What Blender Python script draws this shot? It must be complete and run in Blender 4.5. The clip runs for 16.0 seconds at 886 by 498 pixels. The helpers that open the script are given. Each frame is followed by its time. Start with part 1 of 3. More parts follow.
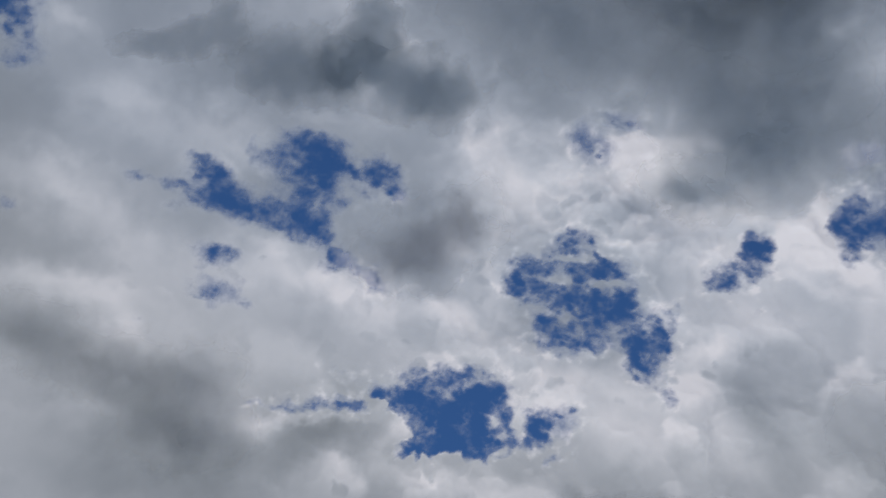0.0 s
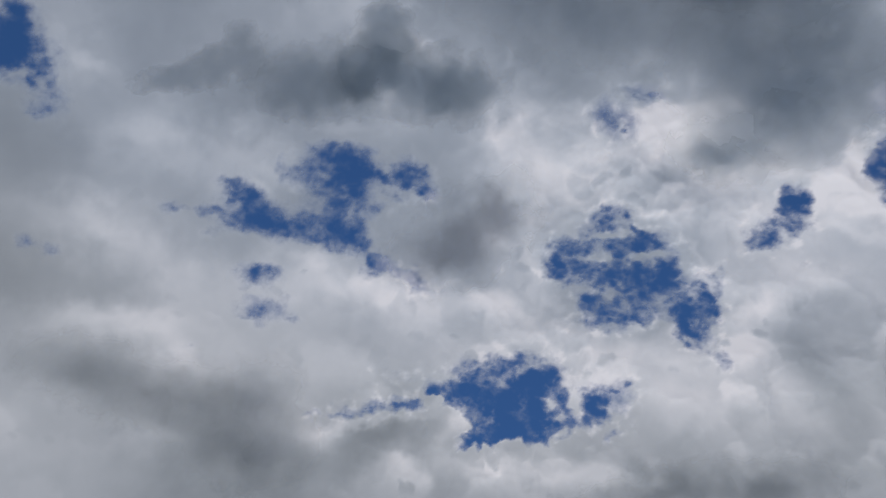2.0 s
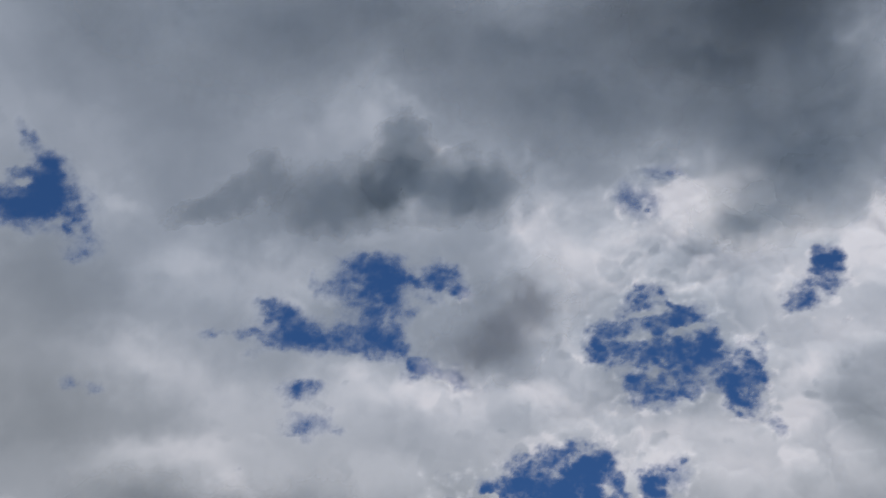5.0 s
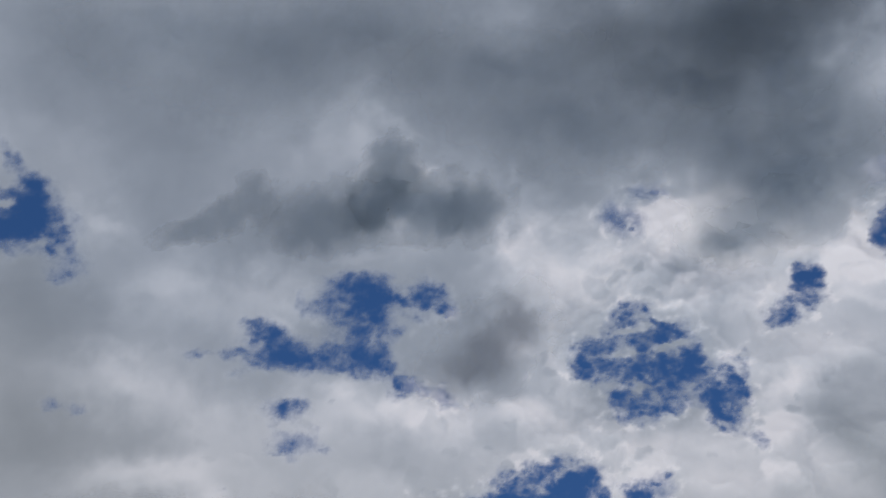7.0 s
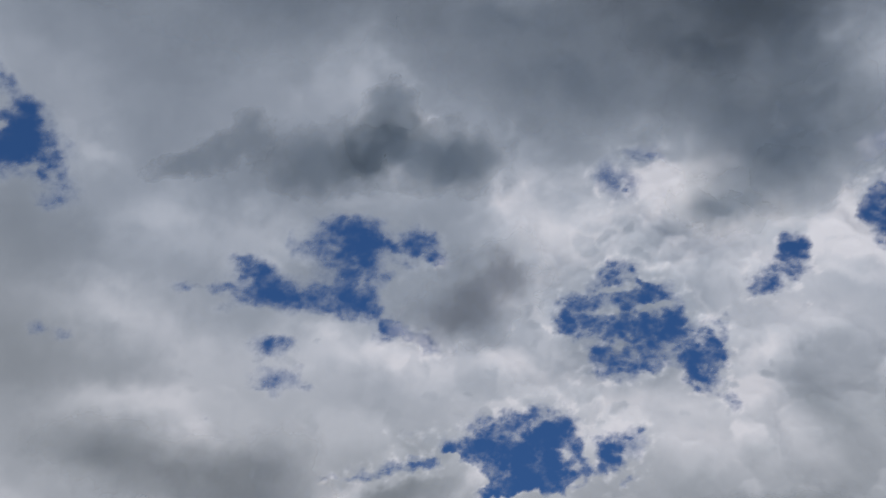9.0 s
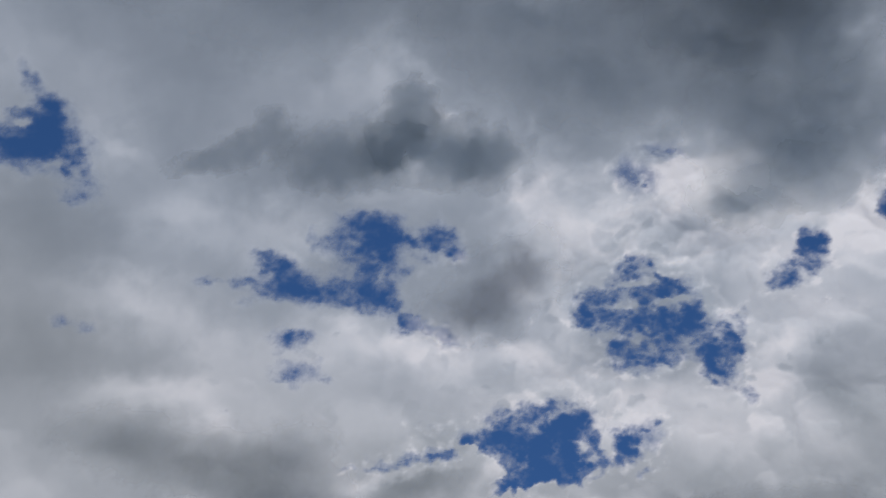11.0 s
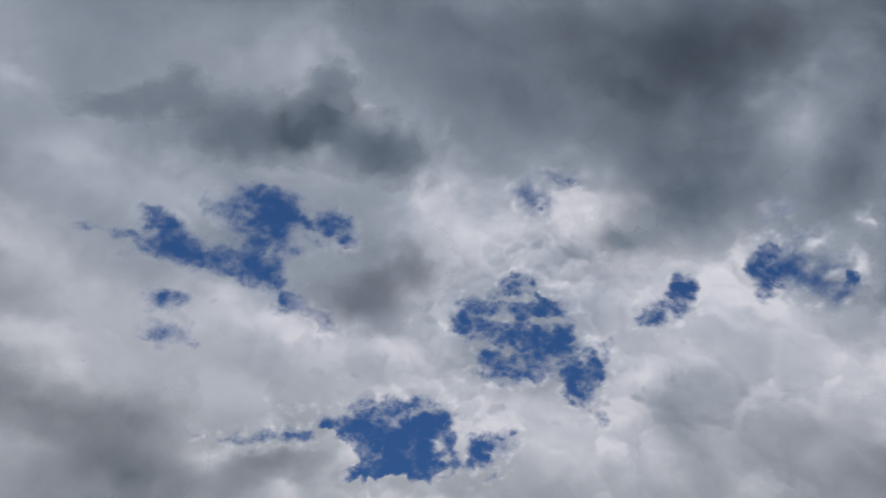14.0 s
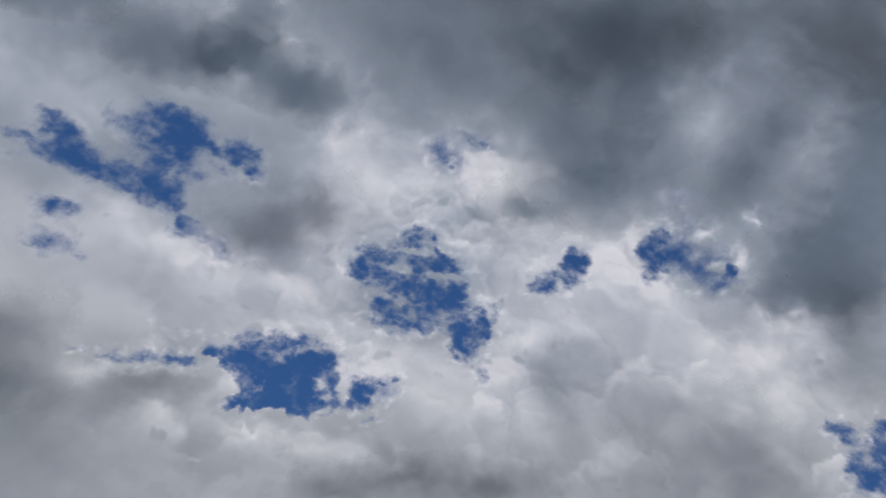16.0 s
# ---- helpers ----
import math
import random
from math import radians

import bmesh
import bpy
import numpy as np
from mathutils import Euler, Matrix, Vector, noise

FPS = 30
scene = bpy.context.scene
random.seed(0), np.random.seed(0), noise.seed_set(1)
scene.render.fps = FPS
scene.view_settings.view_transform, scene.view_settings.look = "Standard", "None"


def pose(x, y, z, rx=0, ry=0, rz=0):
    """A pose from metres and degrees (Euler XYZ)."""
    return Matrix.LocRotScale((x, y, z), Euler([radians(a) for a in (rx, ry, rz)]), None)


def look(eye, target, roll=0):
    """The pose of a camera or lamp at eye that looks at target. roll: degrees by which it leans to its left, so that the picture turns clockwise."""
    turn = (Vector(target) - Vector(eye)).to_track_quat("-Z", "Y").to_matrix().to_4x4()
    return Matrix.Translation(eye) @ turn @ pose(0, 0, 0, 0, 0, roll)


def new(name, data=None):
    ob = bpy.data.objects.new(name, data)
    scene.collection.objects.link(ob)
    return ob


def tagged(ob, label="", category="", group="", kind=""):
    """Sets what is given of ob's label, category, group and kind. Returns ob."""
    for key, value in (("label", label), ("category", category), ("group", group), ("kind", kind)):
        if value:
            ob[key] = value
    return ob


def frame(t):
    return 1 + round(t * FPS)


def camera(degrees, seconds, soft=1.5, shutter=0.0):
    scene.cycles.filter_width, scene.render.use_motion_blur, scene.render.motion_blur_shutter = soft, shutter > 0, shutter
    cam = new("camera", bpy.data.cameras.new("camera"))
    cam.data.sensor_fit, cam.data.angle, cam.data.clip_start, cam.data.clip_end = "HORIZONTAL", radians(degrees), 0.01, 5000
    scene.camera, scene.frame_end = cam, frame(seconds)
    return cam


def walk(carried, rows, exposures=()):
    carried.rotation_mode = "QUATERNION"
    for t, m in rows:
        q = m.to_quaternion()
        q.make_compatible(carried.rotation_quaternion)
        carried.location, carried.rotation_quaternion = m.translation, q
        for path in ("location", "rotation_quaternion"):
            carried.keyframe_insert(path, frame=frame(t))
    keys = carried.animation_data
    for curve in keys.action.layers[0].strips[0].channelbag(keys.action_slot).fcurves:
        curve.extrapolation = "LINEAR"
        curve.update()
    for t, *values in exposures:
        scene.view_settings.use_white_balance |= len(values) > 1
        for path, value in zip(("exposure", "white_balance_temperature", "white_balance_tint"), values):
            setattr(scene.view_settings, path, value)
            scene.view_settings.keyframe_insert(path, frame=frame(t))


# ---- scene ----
# A cloudy sky seen from the ground. The clouds drift about ten metres a second with the wind;
# they stand still here, so the camera carries the drift.
cam = camera(56.0, 16.0, soft=1.5)
walk(cam, [
    (0.0, pose(59.3, 52.2, 1.6, 142.40, -10.74, -16.88)),
    (0.5, pose(55.6, 48.9, 1.6, 141.65, -9.93, -15.20)),
    (1.0, pose(51.9, 45.6, 1.6, 141.00, -9.10, -13.52)),
    (1.5, pose(48.2, 42.4, 1.6, 140.48, -8.21, -11.30)),
    (2.0, pose(44.5, 39.1, 1.6, 140.28, -7.84, -9.86)),
    (2.5, pose(40.8, 35.9, 1.6, 140.16, -7.35, -8.29)),
    (3.0, pose(37.1, 32.6, 1.6, 140.15, -6.72, -6.42)),
    (3.5, pose(33.3, 29.3, 1.6, 140.20, -6.07, -4.78)),
    (4.0, pose(29.6, 26.1, 1.6, 141.65, -5.66, -4.13)),
    (4.5, pose(25.9, 22.8, 1.6, 144.08, -5.37, -3.88)),
    (4.7, pose(24.5, 21.5, 1.6, 144.88, -5.22, -3.81)),
    (6.8, pose(8.9, 7.8, 1.6, 146.63, -3.64, -3.99)),
    (7.0, pose(7.4, 6.5, 1.6, 146.32, -3.51, -4.35)),
    (7.5, pose(3.7, 3.3, 1.6, 145.58, -3.65, -5.44)),
    (8.0, pose(-0.0, -0.0, 1.6, 144.76, -4.05, -6.40)),
    (8.5, pose(-3.7, -3.3, 1.6, 143.34, -4.48, -7.45)),
    (9.0, pose(-7.4, -6.5, 1.6, 142.48, -4.58, -7.85)),
    (11.3, pose(-24.5, -21.5, 1.6, 141.49, -5.12, -7.31)),
    (11.5, pose(-25.9, -22.8, 1.6, 141.66, -5.42, -9.26)),
    (12.0, pose(-29.6, -26.1, 1.6, 141.94, -4.35, -13.70)),
    (12.5, pose(-33.3, -29.3, 1.6, 141.97, -3.82, -16.97)),
    (13.0, pose(-37.1, -32.6, 1.6, 141.86, -3.85, -17.64)),
    (13.5, pose(-40.8, -35.9, 1.6, 141.44, -4.08, -17.93)),
    (14.0, pose(-44.5, -39.1, 1.6, 141.39, -4.72, -19.97)),
    (14.5, pose(-48.2, -42.4, 1.6, 141.50, -4.40, -23.38)),
    (15.0, pose(-51.9, -45.6, 1.6, 141.70, -4.09, -26.67)),
    (15.5, pose(-55.6, -48.9, 1.6, 141.06, -4.07, -29.05)),
    (16.0, pose(-59.3, -52.2, 1.6, 138.13, -4.12, -30.08)),
], [(0.0, 0.0, 5500, 5), (16.0, 0.0, 5500, 5)])

# ---- light ----
SUN_UP, SUN_TURN = radians(66), radians(12)  # height above the horizon, turn to the right of +y
world = bpy.data.worlds.new("sky")
scene.world = world
world.use_nodes = True
nodes, links = world.node_tree.nodes, world.node_tree.links
sky = nodes.new("ShaderNodeTexSky")
sky.sky_type, sky.sun_disc = "NISHITA", False
sky.sun_elevation, sky.sun_rotation = SUN_UP, SUN_TURN
sky.air_density, sky.dust_density, sky.ozone_density = 1.0, 0.0, 10.0
sky.altitude = 2500
links.new(sky.outputs["Color"], nodes["Background"].inputs["Color"])
nodes["Background"].inputs["Strength"].default_value = 0.055
sun_dir = Vector((math.sin(SUN_TURN) * math.cos(SUN_UP), math.cos(SUN_TURN) * math.cos(SUN_UP), math.sin(SUN_UP)))
sun = new("sun", bpy.data.lights.new("sun", "SUN"))
sun.data.energy, sun.data.angle, sun.data.color = 3.27, radians(0.5), (1.0, 0.797, 0.625)
sun.matrix_world = look(sun_dir * 3000, (0, 0, 0))


# ---- materials ----
def tree(name):
    m = bpy.data.materials.new(name)
    m.use_nodes = True
    m.node_tree.nodes.clear()
    return m, m.node_tree.nodes, m.node_tree.links


def math_node(nodes, links, op, a, b=None, clamp=False):
    n = nodes.new("ShaderNodeMath")
    n.operation, n.use_clamp = op, clamp
    for i, v in enumerate((a, b)):
        if v is None:
            continue
        if isinstance(v, (int, float)):
            n.inputs[i].default_value = v
        else:
            links.new(v, n.inputs[i])
    return n.outputs[0]


def vapour(name, cool, warm, depth, grain, ragged, most=1.0):
    """Cloud droplets: what passes falls with the thickness of the cloud; thin shreds let the sky through."""
    m, nodes, links = tree(name)
    thick, cover, hazy, chart_at = (nodes.new("ShaderNodeAttribute") for _ in range(4))
    thick.attribute_name, cover.attribute_name = "thickness", "cover"
    hazy.attribute_name, chart_at.attribute_name = "warmth", "chart"
    fine, broad = (nodes.new("ShaderNodeTexNoise") for _ in range(2))
    for n, size, detail, rough_by, bent in ((fine, 9.0, 5.0, 0.66, 1.2), (broad, 48.0, 4.0, 0.5, 0.5)):
        n.inputs["Scale"].default_value, n.inputs["Detail"].default_value = 1 / size, detail
        n.inputs["Roughness"].default_value, n.inputs["Distortion"].default_value = rough_by, bent
        links.new(chart_at.outputs["Vector"], n.inputs["Vector"])
    # thickness with its finest lumps
    swing = math_node(nodes, links, "SUBTRACT", broad.outputs["Fac"], 0.5)
    factor = math_node(nodes, links, "MULTIPLY_ADD", swing, grain)
    factor.node.inputs[2].default_value = 1.0
    real = math_node(nodes, links, "MULTIPLY", thick.outputs["Fac"], factor)
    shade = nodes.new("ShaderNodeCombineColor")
    for channel, a, b in zip(("Red", "Green", "Blue"), cool, warm):  # droplets take a little more of the red, painted-in haze of the blue
        share = math_node(nodes, links, "MULTIPLY_ADD", hazy.outputs["Fac"], (b - a) * depth)
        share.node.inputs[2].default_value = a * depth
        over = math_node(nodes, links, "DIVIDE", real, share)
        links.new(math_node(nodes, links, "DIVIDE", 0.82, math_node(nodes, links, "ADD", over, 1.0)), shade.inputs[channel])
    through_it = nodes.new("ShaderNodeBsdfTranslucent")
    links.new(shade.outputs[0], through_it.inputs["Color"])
    back = nodes.new("ShaderNodeBsdfDiffuse")
    back.inputs["Color"].default_value = (0.07, 0.07, 0.07, 1)
    both = nodes.new("ShaderNodeAddShader")
    links.new(through_it.outputs[0], both.inputs[0])
    links.new(back.outputs[0], both.inputs[1])
    edge = math_node(nodes, links, "MULTIPLY_ADD", math_node(nodes, links, "SUBTRACT", fine.outputs["Fac"], 0.5), ragged)
    links.new(cover.outputs["Fac"], edge.node.inputs[2])
    ramp = nodes.new("ShaderNodeMapRange")
    ramp.interpolation_type = "SMOOTHSTEP"
    ramp.inputs["From Min"].default_value, ramp.inputs["From Max"].default_value = -0.6, 1.2
    links.new(edge, ramp.inputs["Value"])
    clear = nodes.new("ShaderNodeBsdfTransparent")
    mix = nodes.new("ShaderNodeMixShader")
    links.new(math_node(nodes, links, "MULTIPLY", ramp.outputs["Result"], most), mix.inputs["Fac"])
    links.new(clear.outputs[0], mix.inputs[1])
    links.new(both.outputs[0], mix.inputs[2])
    out = nodes.new("ShaderNodeOutputMaterial")
    links.new(mix.outputs[0], out.inputs["Surface"])
    return m


DEPTH = 40.0  # metres of cloud that halve what passes
WHITE = vapour("white_cloud_vapour", (0.79, 1.0, 1.28), (0.84, 1.0, 1.13), DEPTH, 0.12, 0.7)
GREY = vapour("grey_cloud_vapour", (0.79, 1.0, 1.34), (0.88, 1.0, 1.22), DEPTH, 0.1, 0.0)
BROWNISH = vapour("brownish_cloud_vapour", (0.97, 1.0, 1.16), (0.90, 1.0, 1.12), DEPTH, 0.1, 0.0)
CROWN = vapour("cloud_crown_vapour", (1.0, 1.0, 1.0), (1.0, 1.0, 1.0), 400.0, 0.2, 0.3, 0.02)  # light sinks in at the top


def earth():
    m, nodes, links = tree("grassland")
    geo = nodes.new("ShaderNodeNewGeometry")
    patch = nodes.new("ShaderNodeTexNoise")
    patch.inputs["Scale"].default_value, patch.inputs["Detail"].default_value = 1 / 90.0, 9.0
    links.new(geo.outputs["Position"], patch.inputs["Vector"])
    ramp = nodes.new("ShaderNodeValToRGB")
    ramp.color_ramp.elements[0].position, ramp.color_ramp.elements[1].position = 0.35, 0.68
    ramp.color_ramp.elements[0].color = (0.06, 0.075, 0.035, 1)
    ramp.color_ramp.elements[1].color = (0.15, 0.14, 0.07, 1)
    links.new(patch.outputs["Fac"], ramp.inputs["Fac"])
    flat = nodes.new("ShaderNodeBsdfDiffuse")
    links.new(ramp.outputs["Color"], flat.inputs["Color"])
    out = nodes.new("ShaderNodeOutputMaterial")
    links.new(flat.outputs[0], out.inputs["Surface"])
    return m


# ---- noise on arrays ----
PERM = np.random.RandomState(7).permutation(256)
ANG = np.random.RandomState(8).rand(256) * 2 * np.pi


def grain(x, y, size, seed=0):
    """Gradient noise, about -1 to 1, with lumps of that size in metres."""
    x, y = x / size + 37.7 * seed, y / size - 11.3 * seed
    xi, yi = np.floor(x).astype(int), np.floor(y).astype(int)
    xf, yf = x - xi, y - yi
    u, v = xf * xf * xf * (xf * (xf * 6 - 15) + 10), yf * yf * yf * (yf * (yf * 6 - 15) + 10)

    def corner(i, j):
        a = ANG[PERM[(PERM[(xi + i) & 255] + yi + j) & 255]]
        return np.cos(a) * (xf - i) + np.sin(a) * (yf - j)
    low = corner(0, 0) * (1 - u) + corner(1, 0) * u
    high = corner(0, 1) * (1 - u) + corner(1, 1) * u
    return (low * (1 - v) + high * v) * 1.5


def rough(x, y, size, octaves, fall=0.5, seed=0):
    total, amount = 0, 1.0
    for k in range(octaves):
        total = total + amount * grain(x, y, size / 2 ** k, seed + k)
        amount *= fall
    return total


def billow(x, y, size, octaves, fall=0.5, seed=0):
    """Heaped lumps with creases between them."""
    total, amount = 0, 1.0
    for k in range(octaves):
        total = total + amount * (np.sqrt(grain(x, y, size / 2 ** k, seed + k) ** 2 + 0.04) * 2 - 0.75)
        amount *= fall
    return total


def smooth(a, b, x):
    s = np.clip((x - a) / (b - a), 0, 1)
    return s * s * (3 - 2 * s)


# ---- the chart of the sky ----
BASE = 1000.0


def place(u, v, z):
    """Points of the chart, on which heaped cloud keeps its shape at any height above the horizon, at a height z."""
    r = np.hypot(u, v) + 1e-6
    k = z * np.tan(2 * np.arctan(r / (2 * BASE))) / r
    return u * k, v * k


# ---- the deck of cloud, 1000 m up ----
GAPS, TUFTS, VEILS, HEAPS, SWELLS, CRESTS, BANKS = [], [], [], [], [], [], []


def gap(u, v, long, wide, turn, depth):
    GAPS.append((u, v, long, wide, radians(turn), depth))


def tuft(u, v, long, wide, turn, depth):
    TUFTS.append((u, v, long, wide, radians(turn), depth))


def veil(u, v, long, wide, turn, clear):
    VEILS.append((u, v, long, wide, radians(turn), clear))


def heap(u, v, long, wide, turn):
    HEAPS.append((u, v, long, wide, radians(turn)))


def swell(u, v, long, wide, turn, amount):
    SWELLS.append((u, v, long, wide, radians(turn), amount))


def crest(u, v, long, wide, turn, amount):
    CRESTS.append((u, v, long, wide, radians(turn), amount))


def bank(u, v, label):
    BANKS.append((u, v, label))


# blue gaps torn in the deck
gap(-101, 679, 33.8, 18.2, 178, 2.24)
gap(-106, 657, 33.5, 9.8, 173, 0.34)
gap(-148, 666, 16.3, 9.0, 173, 0.22)
gap(-98, 706, 18.9, 13.8, 173, 1.01)
gap(-104, 730, 13.7, 12.3, 173, 1.01)
gap(-78, 707, 15.3, 11.4, 82, 0.67)
gap(-152, 699, 20.9, 13.7, 174, 0.45)
gap(-180, 701, 11.2, 9.1, 25, 0.51)
gap(-131, 714, 18.9, 11.5, 173, 0.56)
gap(-187, 685, 7.6, 4.4, 84, 0.22)
gap(-142, 680, 13.4, 12.1, 173, 0.34)
gap(-56, 727, 10.7, 6.2, 142, 0.78)
gap(-55, 684, 9.1, 5.3, 172, 0.78)
gap(-39, 690, 7.6, 3.8, 172, 0.78)
gap(-76, 726, 15.3, 11.6, 172, 0.56)
gap(-22, 676, 16.7, 12.1, 81, 1.68)
gap(7, 688, 15.2, 10.7, 11, 1.12)
gap(0, 668, 10.6, 10.6, 81, 0.56)
gap(-226, 739, 24.1, 13.5, 36, 1.34)
gap(-197, 763, 30.5, 16.8, 25, 1.34)
gap(-174, 772, 12.1, 10.8, 174, 1.01)
gap(-215, 778, 26.3, 10.8, 175, 0.62)
gap(-245, 773, 22.5, 7.6, 11, 0.45)
gap(-272, 764, 11.8, 6.9, 176, 0.89)
gap(-246, 752, 5.9, 4.6, 175, 0.78)
gap(-253, 723, 11.0, 4.6, 175, 0.45)
gap(-262, 792, 13.4, 7.7, 176, 0.39)
gap(-325, 765, 12.3, 9.1, 177, 0.62)
gap(-301, 766, 10.9, 3.8, 177, 0.34)
gap(-147, 770, 17.1, 12.2, 84, 1.01)
gap(-122, 755, 15.3, 10.8, 173, 1.01)
gap(-126, 781, 12.3, 6.2, 173, 1.01)
gap(-88, 774, 24.7, 17.1, 3, 1.23)
gap(-68, 777, 13.9, 6.2, 172, 1.01)
gap(-106, 761, 13.8, 11.6, 173, 1.01)
gap(-76, 753, 15.5, 13.8, 82, 0.67)
gap(-101, 741, 7.6, 6.2, 173, 0.56)
gap(-37, 795, 18.0, 10.1, 7, 1.40)
gap(-44, 812, 15.7, 7.8, 172, 0.50)
gap(-9, 804, 17.3, 6.3, 1, 0.50)
gap(53, 819, 9.5, 6.3, 10, 0.50)
gap(15, 807, 13.3, 9.4, 81, 2.20)
gap(34, 812, 9.4, 6.3, 80, 0.65)
gap(-199, 840, 27.6, 13.3, 175, 0.80)
gap(-214, 860, 6.9, 4.7, 176, 0.60)
gap(-190, 833, 23.0, 7.8, 175, 0.52)
gap(-193, 886, 26.4, 11.0, 175, 0.65)
gap(-206, 897, 11.6, 3.9, 176, 0.50)
gap(-153, 880, 31.3, 27.6, 174, 0.20)
gap(-178, 867, 23.3, 15.7, 175, 0.15)
gap(-143, 891, 7.9, 4.7, 174, 0.40)
gap(-498, 823, 12.7, 11.4, 91, 0.42)
gap(-466, 831, 11.0, 9.8, 0, 0.45)
gap(-485, 833, 20.4, 6.0, 1, 0.20)
gap(-278, 945, 9.2, 4.7, 177, 0.35)
gap(124, 766, 7.0, 3.9, 79, 0.65)
gap(5, 942, 28.3, 12.7, 171, 0.18)
gap(-120, 708, 52.8, 34.4, 173, 0.24)
gap(-205, 758, 56.7, 21.4, 17, 0.21)
gap(-98, 760, 46.2, 23.2, 3, 0.26)
gap(-264, 766, 29.6, 10.7, 1, 0.26)
gap(-51, 707, 30.4, 19.2, 162, 0.21)
gap(-21, 683, 34.1, 21.3, 171, 0.17)
gap(245, 670, 20.7, 15.1, 151, 0.90)
gap(264, 654, 13.5, 10.2, 76, 0.60)
gap(278, 666, 17.8, 4.4, 37, 0.90)
gap(231, 689, 15.2, 11.9, 77, 0.70)
gap(307, 676, 18.9, 8.2, 155, 1.10)
gap(277, 691, 29.5, 10.6, 156, 1.10)
gap(213, 713, 26.3, 9.2, 167, 0.90)
gap(206, 734, 24.3, 21.5, 167, 0.80)
gap(218, 751, 19.0, 7.7, 167, 0.80)
gap(233, 732, 13.6, 9.2, 167, 0.70)
gap(197, 744, 19.3, 11.4, 77, 0.50)
gap(274, 710, 11.1, 6.1, 166, 0.90)
gap(318, 722, 33.2, 19.7, 157, 1.70)
gap(337, 705, 22.6, 10.2, 74, 1.10)
gap(276, 735, 29.9, 10.7, 161, 0.95)
gap(256, 750, 13.6, 7.7, 166, 0.70)
gap(291, 719, 16.3, 6.8, 165, 0.90)
gap(259, 727, 26.9, 6.9, 166, 0.70)
gap(299, 690, 22.0, 6.0, 157, 0.50)
gap(237, 715, 15.0, 6.1, 167, 0.50)
gap(304, 773, 33.9, 6.1, 160, 0.40)
gap(314, 750, 26.1, 13.7, 155, 0.85)
gap(333, 733, 13.2, 9.1, 164, 0.90)
gap(253, 778, 16.9, 12.3, 146, 0.85)
gap(282, 763, 18.8, 10.8, 165, 0.50)
gap(282, 779, 26.5, 15.4, 165, 0.35)
gap(293, 790, 22.8, 12.3, 160, 0.95)
gap(321, 778, 18.8, 5.3, 154, 0.75)
gap(271, 798, 15.3, 9.3, 166, 0.50)
gap(338, 756, 14.8, 11.4, 164, 0.40)
gap(234, 807, 13.9, 10.9, 166, 0.30)
gap(385, 738, 25.1, 19.2, 138, 1.80)
gap(373, 757, 16.1, 13.7, 163, 1.10)
gap(395, 768, 20.2, 9.2, 4, 1.05)
gap(393, 720, 12.9, 10.5, 163, 0.80)
gap(392, 787, 10.3, 6.1, 163, 0.50)
gap(409, 782, 14.5, 9.1, 162, 0.35)
gap(371, 778, 10.3, 7.6, 163, 0.50)
gap(398, 685, 9.7, 6.3, 73, 0.60)
gap(385, 691, 12.8, 7.5, 164, 0.30)
gap(438, 790, 10.6, 9.4, 72, 0.50)
gap(428, 780, 15.1, 14.4, 72, 0.20)
gap(339, 685, 10.5, 5.8, 75, 0.50)
gap(453, 586, 21.5, 14.5, 73, 1.90)
gap(468, 597, 9.2, 7.2, 162, 1.00)
gap(443, 604, 10.1, 8.0, 73, 0.70)
gap(445, 566, 13.1, 10.0, 163, 0.70)
gap(464, 572, 12.8, 6.5, 73, 0.50)
gap(425, 627, 19.0, 15.0, 73, 0.60)
gap(440, 632, 10.8, 7.3, 163, 0.80)
gap(427, 642, 9.6, 5.9, 163, 0.80)
gap(437, 610, 10.1, 9.4, 73, 0.45)
gap(417, 624, 7.3, 5.5, 73, 0.50)
gap(485, 641, 5.3, 5.1, 162, 0.35)
gap(177, 947, 60.8, 39.3, 159, 3.00)
gap(100, 945, 30.1, 10.8, 0, 1.20)
gap(125, 920, 19.9, 15.1, 160, 0.90)
gap(139, 899, 31.7, 12.1, 160, 0.75)
gap(182, 879, 19.6, 10.5, 159, 0.70)
gap(215, 890, 18.8, 16.5, 158, 1.60)
gap(179, 989, 44.5, 11.4, 159, 2.20)
gap(122, 1012, 17.9, 6.9, 161, 1.20)
gap(233, 951, 27.9, 15.0, 158, 0.90)
gap(247, 909, 12.0, 9.4, 68, 0.85)
gap(287, 905, 19.5, 16.4, 157, 1.60)
gap(303, 902, 13.4, 10.9, 66, 0.90)
gap(271, 940, 31.6, 7.5, 157, 0.95)
gap(290, 923, 23.5, 8.9, 157, 0.95)
gap(318, 875, 14.0, 7.3, 137, 0.45)
gap(329, 862, 7.6, 5.9, 156, 0.40)
gap(328, 935, 11.8, 5.9, 142, 0.80)
gap(241, 973, 11.2, 7.5, 158, 0.80)
gap(15, 983, 30.6, 8.4, 168, 1.00)
gap(-12, 993, 11.3, 6.1, 164, 0.70)
gap(39, 980, 17.8, 6.1, 162, 0.90)
gap(53, 970, 9.7, 3.8, 162, 0.60)
gap(-36, 1009, 24.2, 3.8, 176, 0.70)
gap(-65, 1012, 12.0, 3.8, 165, 0.80)
gap(-93, 1015, 14.4, 3.8, 165, 0.55)
gap(72, 950, 11.2, 5.3, 162, 1.00)
gap(104, 1036, 7.6, 3.3, 71, 0.50)
